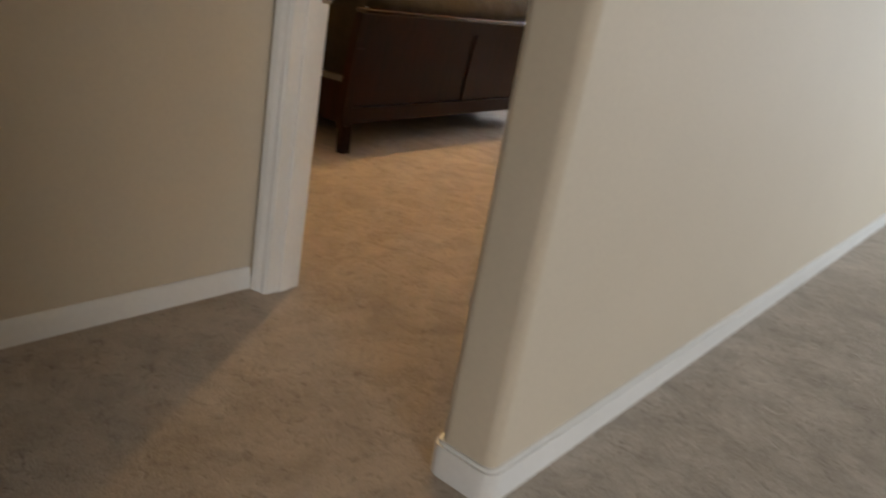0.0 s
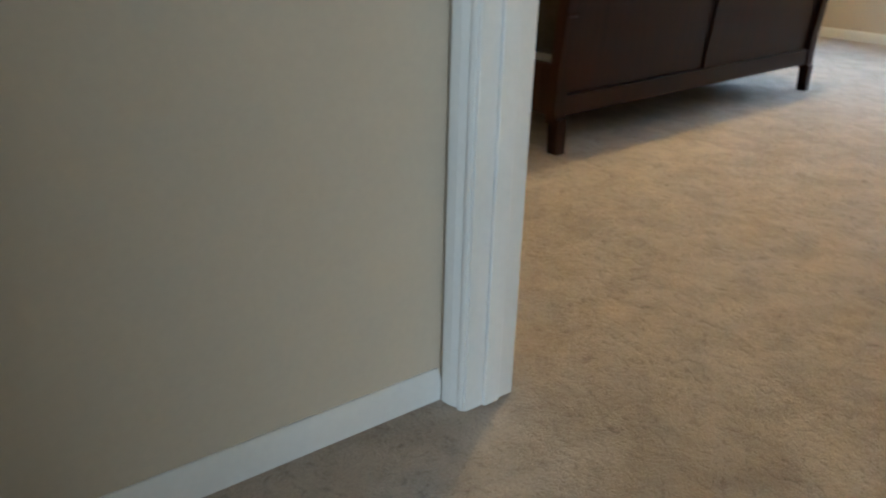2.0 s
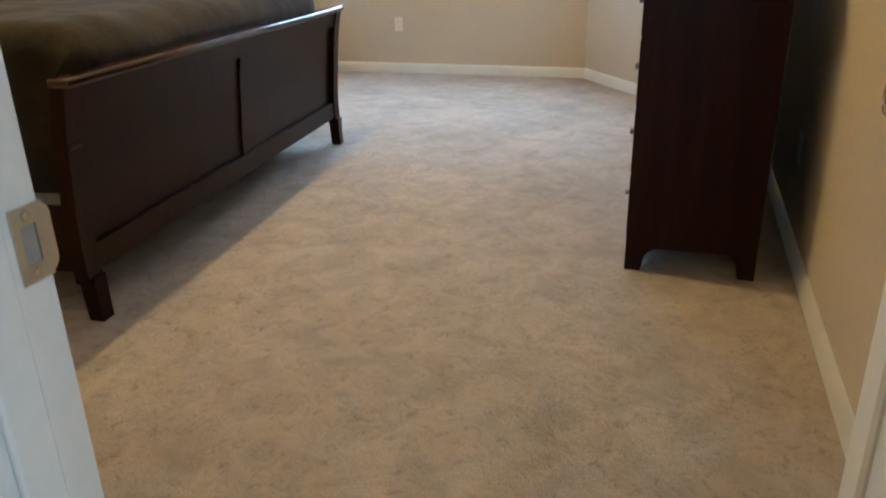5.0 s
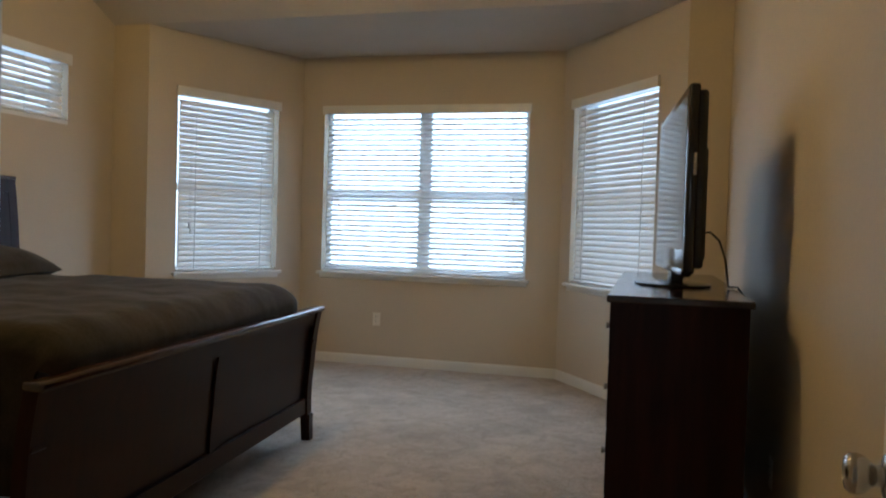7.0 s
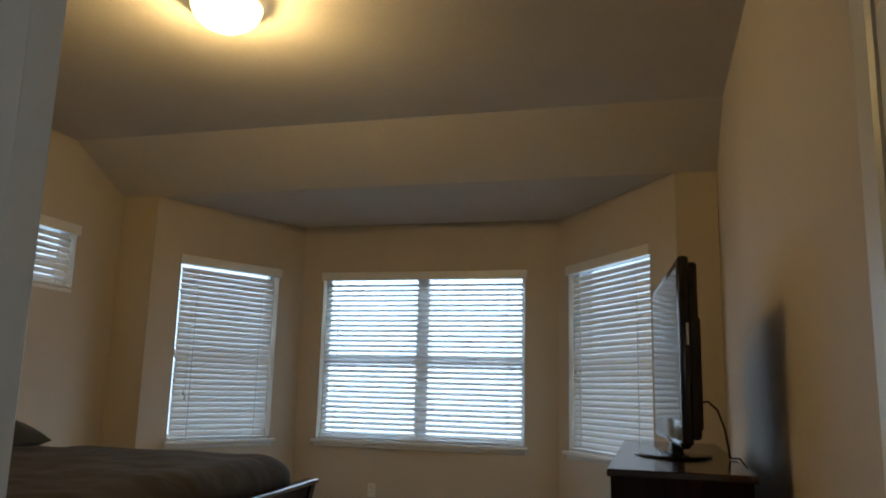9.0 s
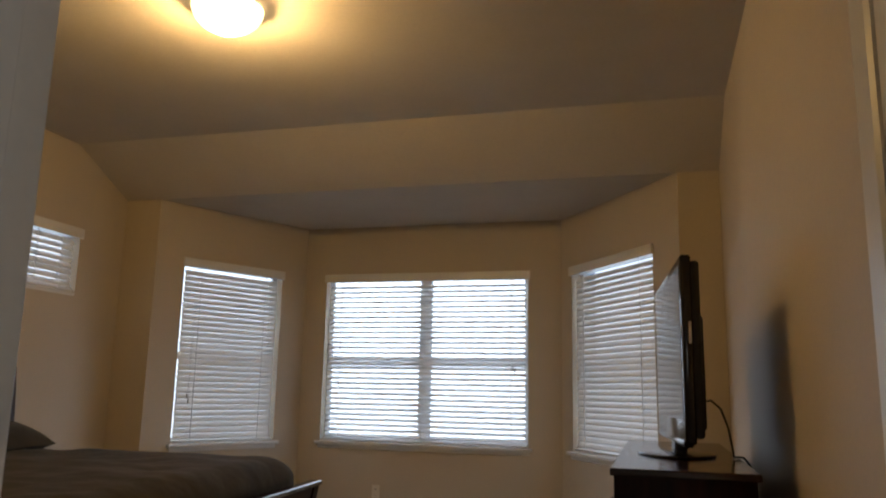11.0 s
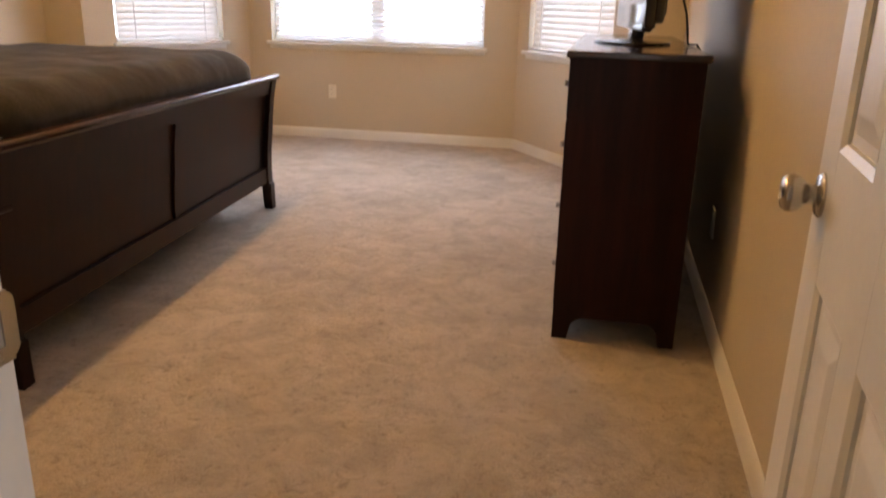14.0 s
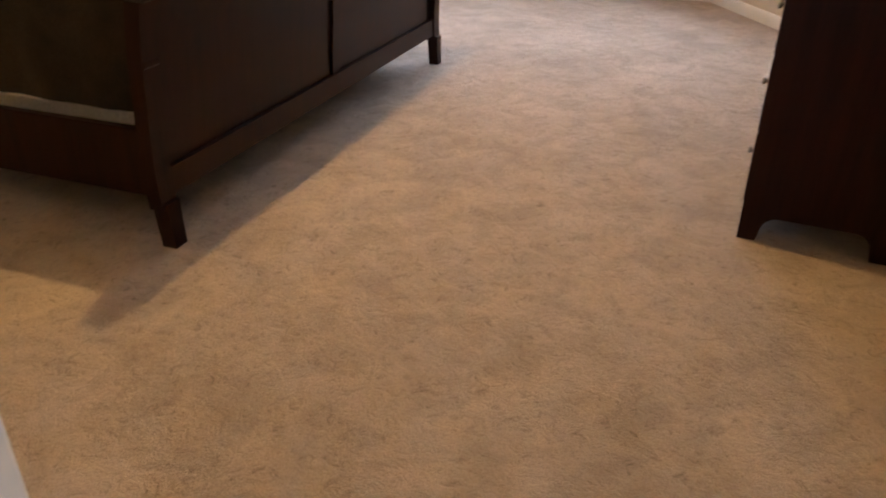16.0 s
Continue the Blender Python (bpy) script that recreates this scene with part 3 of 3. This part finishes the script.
def tapered_leg(x, y0, y1, out):
    """A short leg that narrows and curves outward towards the floor."""
    bm = bmesh.new()
    rings = []
    for i in range(7):
        u = i / 6
        z, half, shift = 0.15 * (1 - u), 0.028 - 0.003 * u, out * 0.006 * u * u
        trim = 0.002 * u
        rings.append([bm.verts.new((x + shift + a * half, y, z)) for a, y in ((-1, y0 + trim), (1, y0 + trim), (1, y1 - trim), (-1, y1 - trim))])
    for p, q in zip(rings, rings[1:]):
        for i in range(4):
            bm.faces.new((p[i], p[(i + 1) % 4], q[(i + 1) % 4], q[i]))
    bm.faces.new(rings[0][::-1])
    bm.faces.new(rings[-1])
    bmesh.ops.recalc_face_normals(bm, faces=bm.faces[:])
    return bm


def sleigh_board(base, out, top, flare, name, HALF):
    low = 0.158
    body = part(name, curved_board(-HALF + 0.07, HALF - 0.07, low + 0.07, top - 0.05, top, flare, 0.0, 0.022, out, base), WOOD, bed, "", True)
    for y in (-HALF, HALF - 0.07):
        post = curved_board(y, y + 0.07, 0.13, top - 0.02, top, flare, 0.026, 0.050, out, base)
        inner = y + 0.008 if y < 0 else y + 0.004
        part("leg", tapered_leg(base + out * 0.001, inner, inner + 0.058, out), WOOD, bed, "", True)
        part("post", post, WOOD, bed, "", True)
        ear = sleigh(top - 0.25, top, flare) + 0.03
        part("scroll", lathe(bmesh.new(), [(0.010, -0.034), (0.016, -0.031), (0.016, 0.031), (0.010, 0.034)],
                             Matrix.Translation((base + out * (ear - 0.010), y + 0.036, top - 0.19)) @ Matrix.Rotation(radians(90), 4, "X"), 16), WOOD, bed, "", True)
    part("bottom_rail", curved_board(-HALF + 0.07, HALF - 0.07, low, low + 0.085, top, flare, 0.018, 0.05, out, base), WOOD, bed, "", True)
    part("top_rail", curved_board(-HALF + 0.07, HALF - 0.07, top - 0.10, top - 0.02, top, flare, 0.016, 0.046, out, base), WOOD, bed, "", True)
    part("stile", curved_board(-0.028, 0.028, low + 0.085, top - 0.10, top, flare, 0.012, 0.038, out, base), WOOD, bed, "", True)
    cap = bmesh.new()
    x = base + out * (flare + 0.002)
    shape(cap, (x - 0.036, -HALF - 0.006, top - 0.022), (x + 0.036, HALF + 0.006, top + 0.006), 0.010, 3)
    part("cap_rail", cap, POLISHED, bed, "polished rounded cap rail", True)


sleigh_board(0.0, 1, 0.765, 0.045, "footboard", HALF)
sleigh_board(-2.06, -1, 1.49, 0.06, "headboard", 1.31)
for y in (-1.125, 1.095):
    part("side_rail", box((-2.03, y, 0.15), (-0.04, y + 0.03, 0.368), 0.004), WOOD, bed)

mattress = thing("mattress", BEDM, "thick white mattress and box spring under the spread", "mattress")
part("box_spring", box((-2.0, -0.98, 0.30), (-0.10, 0.98, 0.50), 0.02, 3), SHEET, mattress)
part("pad", box((-2.0, -0.96, 0.50), (-0.18, 0.96, 0.795), 0.05, 4), SHEET, mattress)
part("slat_support", box((-2.0, -1.094, 0.24), (-0.05, 1.094, 0.30), 0.004), WOOD, mattress)


def bedspread():
    """A fleece spread: a soft top, rounded sides that hang inside the rails, and a pale hem along the near side."""
    spread = thing("bedspread", BEDM, "olive-brown fleece bedspread draped over the bed", "bedspread")
    bm = bmesh.new()
    nx, ny = 84, 120
    grid = []
    for i in range(nx + 1):
        roll = max(0.0, (i - 62) / (nx - 62))
        turn = min(1.5708, roll * 2.3)
        length = -2.0 + 1.84 * min(1.0, i / 62)
        fall = 0.13 * (1 - math.cos(turn)) + 0.09 * max(0.0, roll - 0.683) / 0.317
        row = []
        for j in range(ny + 1):
            s = -1.495 + 2.99 * j / ny
            x = length + 0.118 * math.sin(turn)
            a, r, flat = abs(s), 0.14, 0.90
            if a < flat:
                y, z = a, 0.905
            elif a < flat + r * 1.5708:
                t = (a - flat) / r
                y, z = flat + r * math.sin(t), 0.905 - r * (1 - math.cos(t))
            else:
                d = a - flat - r * 1.5708
                wave = 0.006 * math.sin(x * 11 + s) + 0.004 * math.sin(x * 27 + 1.3) + 0.008 * noise.noise(Vector((x * 4, s * 2, 2)))
                y, z = flat + r + 0.012 + wave * min(1, d / 0.2), 0.905 - r - d
            top = max(0.0, 1 - max(0.0, a - flat) / (r * 1.5))
            z -= fall * top
            z += top * (0.016 * noise.noise(Vector((x * 2.6, s * 2.6, 1))) + 0.009 * noise.noise(Vector((x * 7, s * 6, 3))))
            z += top * 0.010 * abs(noise.noise(Vector((x * 3.1 + s * 1.5, s * 4.2 - x, 8))))
            row.append(bm.verts.new((x + 0.037 * math.sin(turn) * top, math.copysign(y, s), z)))
        grid.append(row)
    for p, q in zip(grid, grid[1:]):
        for j in range(ny):
            bm.faces.new((p[j], q[j], q[j + 1], p[j + 1]))
    bmesh.ops.recalc_face_normals(bm, faces=bm.faces[:])
    if sum(f.normal.z for f in bm.faces) < 0:
        bmesh.ops.reverse_faces(bm, faces=bm.faces[:])
    edge = [tuple(grid[i][0].co + Vector((0, -0.004, -0.004))) for i in range(46, 54, 2)]
    cover = part("cover", bm, SPREAD, spread, "", True)
    mod = cover.modifiers.new("thickness", "SOLIDIFY")
    mod.thickness, mod.offset = 0.018, -1
    part("hem", tube(bmesh.new(), edge, 0.003, 6), SHEET, spread, "narrow pale hem", True)


bedspread()


def pillow(m, label):
    bm = bmesh.new()
    nx, ny = 18, 24
    for side in (1, -1):
        grid = []
        for i in range(nx + 1):
            row = []
            for j in range(ny + 1):
                u, v = 2 * i / nx - 1, 2 * j / ny - 1
                full = max(0.0, (1 - abs(u) ** 2.6) * (1 - abs(v) ** 3.2)) ** 0.55
                pinch = 1 - 0.06 * (u * u * v * v)
                z = side * 0.095 * full + 0.008 * noise.noise(Vector((u * 2, v * 3, side)))
                row.append(bm.verts.new((0.24 * u * pinch, 0.46 * v * pinch, z + 0.09)))
            grid.append(row)
        for p, q in zip(grid, grid[1:]):
            for j in range(ny):
                bm.faces.new((p[j], q[j], q[j + 1], p[j + 1]))
    bmesh.ops.remove_doubles(bm, verts=bm.verts[:], dist=0.006)
    bmesh.ops.recalc_face_normals(bm, faces=bm.faces[:])
    ob = finish("pillow", bm, SPREAD, True)
    ob.matrix_basis = m
    tagged(ob, label, "pillow", "pillows on the bed")


pillow(BEDM @ pose(-1.74, 0.58, 0.885, 0, 12, 2), "plump olive-brown pillow at the head of the bed")
pillow(BEDM @ pose(-1.74, -0.46, 0.885, 0, 12, -2), "plump olive-brown pillow at the head of the bed")

# ---- dresser ----
DX0, DX1, DY0, DY1, DH = 0.350, 0.788, 2.165, 3.86, 1.035
dresser = thing("dresser", pose(0, 0, 0), "dark cherry wooden dresser with small metal knobs", "dresser")


def bracket_end(y0, y1):
    bm = bmesh.new()
    arch = []
    for i in range(9):
        a = math.pi / 2 * i / 8
        arch.append((DX0 + 0.062 + 0.05 * (1 - math.cos(a)), 0.035 + 0.05 * math.sin(a)))
    arch2 = [(DX1 + DX0 - x, z) for x, z in reversed(arch)]
    outline = [(DX0, 0), (DX0 + 0.055, 0), *arch, *arch2, (DX1 - 0.055, 0), (DX1, 0), (DX1, DH - 0.025), (DX0, DH - 0.025)]
    return prism(bm, outline, "y", y0, y1)


part("side_panel", bracket_end(DY0, DY0 + 0.022), WOOD, dresser)
part("side_panel", bracket_end(DY1 - 0.022, DY1), WOOD, dresser)
part("top", box((DX0 - 0.014, DY0 - 0.012, DH - 0.025), (DX1 + 0.014, DY1 + 0.012, DH), 0.006, 3), POLISHED, dresser, "polished dark wooden top")
part("back", box((DX1 - 0.012, DY0 + 0.022, 0.09), (DX1, DY1 - 0.022, DH - 0.025)), WOOD, dresser)
carcass = bmesh.new()
shape(carcass, (DX0 + 0.012, DY0 + 0.022, 0.085), (DX1 - 0.012, DY1 - 0.022, 0.105))
shape(carcass, (DX0 + 0.020, DY0 + 0.022, 0.105), (DX0 + 0.030, DY1 - 0.022, DH - 0.025))
part("carcass", carcass, WOOD, dresser)
apron = bmesh.new()
k = [(DY0 + 0.022, 0), (DY0 + 0.12, 0), (DY0 + 0.15, 0.05), (DY0 + 0.20, 0.072), (DY1 - 0.20, 0.072), (DY1 - 0.15, 0.05), (DY1 - 0.12, 0), (DY1 - 0.022, 0), (DY1 - 0.022, 0.105), (DY0 + 0.022, 0.105)]
prism(apron, k, "x", DX0, DX0 + 0.02)
part("apron", apron, WOOD, dresser)
levels = [0.115, 0.345, 0.575, 0.805, 1.018]
for z0, z1 in zip(levels, levels[1:]):
    for y0, y1 in ((DY0 + 0.026, (DY0 + DY1) / 2 - 0.004), ((DY0 + DY1) / 2 + 0.004, DY1 - 0.026)):
        dr = part("drawer", box((DX0 - 0.004, y0, z0 + 0.004), (DX0 + 0.018, y1, z1 - 0.004), 0.005), WOOD, dresser)
        for f in (0.2, 0.8):
            part("drawer_knob", lathe(bmesh.new(), [(0.006, 0.0), (0.005, 0.006), (0.010, 0.010), (0.0125, 0.015), (0.010, 0.020), (0.003, 0.022)],
                                      pose(DX0 - 0.004, y0 + (y1 - y0) * f, (z0 + z1) / 2, 0, -90, 0), 16), PEWTER, dr, "round pewter knob", True)

# ---- television on the dresser ----
TVM = pose(0.563, 2.93, DH, 0, 0, 4.6)
tv = thing("television", TVM, "flat black television on an oval stand", "television")
TW, T0, T1 = 0.545, 0.068, 0.745
bez = bmesh.new()
shape(bez, (-0.022, -TW, T0), (0.018, TW, T1), 0.012, 3)
part("bezel", bez, BLACK, tv, "glossy black bezel", True)
part("screen", box((-0.0235, -TW + 0.035, T0 + 0.085), (-0.0215, TW - 0.035, T1 - 0.035)), SCREEN, tv, "switched-off reflective screen")
back = bmesh.new()
shape(back, (0.012, -TW + 0.012, T0 + 0.02), (0.048, TW - 0.012, T1 - 0.02), 0.014, 3)
shape(back, (0.04, -0.34, T0 + 0.04), (0.082, 0.34, T1 - 0.20), 0.016, 3)
part("back_cover", back, DULL, tv, "", True)
part("speaker_bar", box((-0.026, -TW + 0.03, T0 - 0.012), (0.012, TW - 0.03, T0 + 0.02), 0.012, 3), BLACK, tv, "", True)
neck = bmesh.new()
shape(neck, (-0.012, -0.075, 0.016), (0.040, 0.075, T0 + 0.03), 0.012, 3)
part("neck", neck, BLACK, tv, "", True)
oval = lathe(bmesh.new(), [(0.97, 0.0), (1.0, 0.004), (0.99, 0.010), (0.9, 0.015), (0.3, 0.019)], Matrix.Diagonal((0.155, 0.27, 1, 1)), 48)
part("base", oval, BLACK, tv, "glossy oval base", True)
part("side_buttons", box((0.0, -TW - 0.003, 0.42), (0.012, -TW + 0.002, 0.50), 0.002), NICKEL, tv, "small silver side keys")
cord = bmesh.new()
c = [(0.080, -0.18, 0.215), (0.12, -0.185, 0.222), (0.155, -0.185, 0.19), (0.180, -0.18, 0.12), (0.192, -0.175, 0.05), (0.198, -0.17, 0.008), (0.235, -0.165, 0.006), (0.262, -0.16, -0.03)]
part("power_cord", tube(cord, c, 0.0045, 8), DULL, tv, "thin black cord", True)


# ---- outlets ----
def outlet(m, label):
    o = thing("wall_outlet", m, label, "outlet", "wall outlets")
    part("plate", box((-0.036, -0.006, -0.058), (0.036, 0.0, 0.058), 0.003), PLATE, o)
    for z in (-0.022, 0.022):
        r = part("receptacle", box((-0.017, -0.0085, z - 0.015), (0.017, -0.005, z + 0.015), 0.003), PLATE, o)
        for x in (-0.007, 0.007):
            part("slot", box((x - 0.0015, -0.0089, z - 0.004), (x + 0.0015, -0.0083, z + 0.007)), SLOT, r)


outlet(pose(-1.88, BAY, 0.41), "ivory wall outlet under the wide window")
outlet(pose(RIGHT, 2.60, 0.37, 0, 0, -90), "ivory wall outlet behind the dresser")

# ---- ceiling lamp ----
lamp = thing("ceiling_lamp", pose(-1.41, 2.47, HIGH), "lit frosted glass dome lamp on the ceiling", "ceiling lamp")
part("pan", lathe(bmesh.new(), [(0.145, 0.0), (0.150, -0.012), (0.145, -0.030), (0.05, -0.032)], None, 40), NICKEL, lamp, "", True)
dome = [(0.166, -0.022)] + [(0.166 * math.cos(a), -0.022 - 0.118 * math.sin(a)) for a in [i * math.pi / 2 / 10 for i in range(1, 10)]] + [(0.012, -0.140)]
part("dome", lathe(bmesh.new(), dome, None, 40), DOME, lamp, "glowing frosted glass dome", True)
part("finial", lathe(bmesh.new(), [(0.011, -0.139), (0.012, -0.144), (0.008, -0.150), (0.003, -0.153)], None, 16), NICKEL, lamp, "", True)

# ---- outside ----
structure("ground", box((-300, -300, -3.4), (300, 300, -3.2)), GRASS, "green lawn below the upper-floor windows", "lawn")


def neighbour(m, w, d, eaves, ridge, label):
    h = thing("house", m, label, "house", "houses outside")
    part("wall", box((-w / 2, 0, -3.2), (w / 2, d, eaves)), SIDING, h)
    roof = bmesh.new()
    prism(roof, [(-w / 2 - 0.4, eaves), (w / 2 + 0.4, eaves), (0, ridge)], "y", -0.4, d + 0.4)
    part("roof", roof, SHINGLE, h)
    for x in (-w / 4, w / 4):
        for z in (-2.0, 0.6):
            win = part("window", box((x - 0.5, -0.03, z), (x + 0.5, 0.02, z + 1.3), 0.01), VINYL, h)
            part("pane", box((x - 0.42, -0.04, z + 0.08), (x + 0.42, -0.031, z + 1.22)), GLASS, win)


neighbour(pose(-4.5, 20, 0), 11, 9, 2.2, 5.2, "pale two-storey neighbouring house with a gable roof")
neighbour(pose(-18, 15, 0, 0, 0, 35), 11, 9, 2.2, 5.0, "pale two-storey neighbouring house with a gable roof")
neighbour(pose(13, 19, 0, 0, 0, -25), 10, 9, 2.2, 5.0, "pale two-storey neighbouring house with a gable roof")
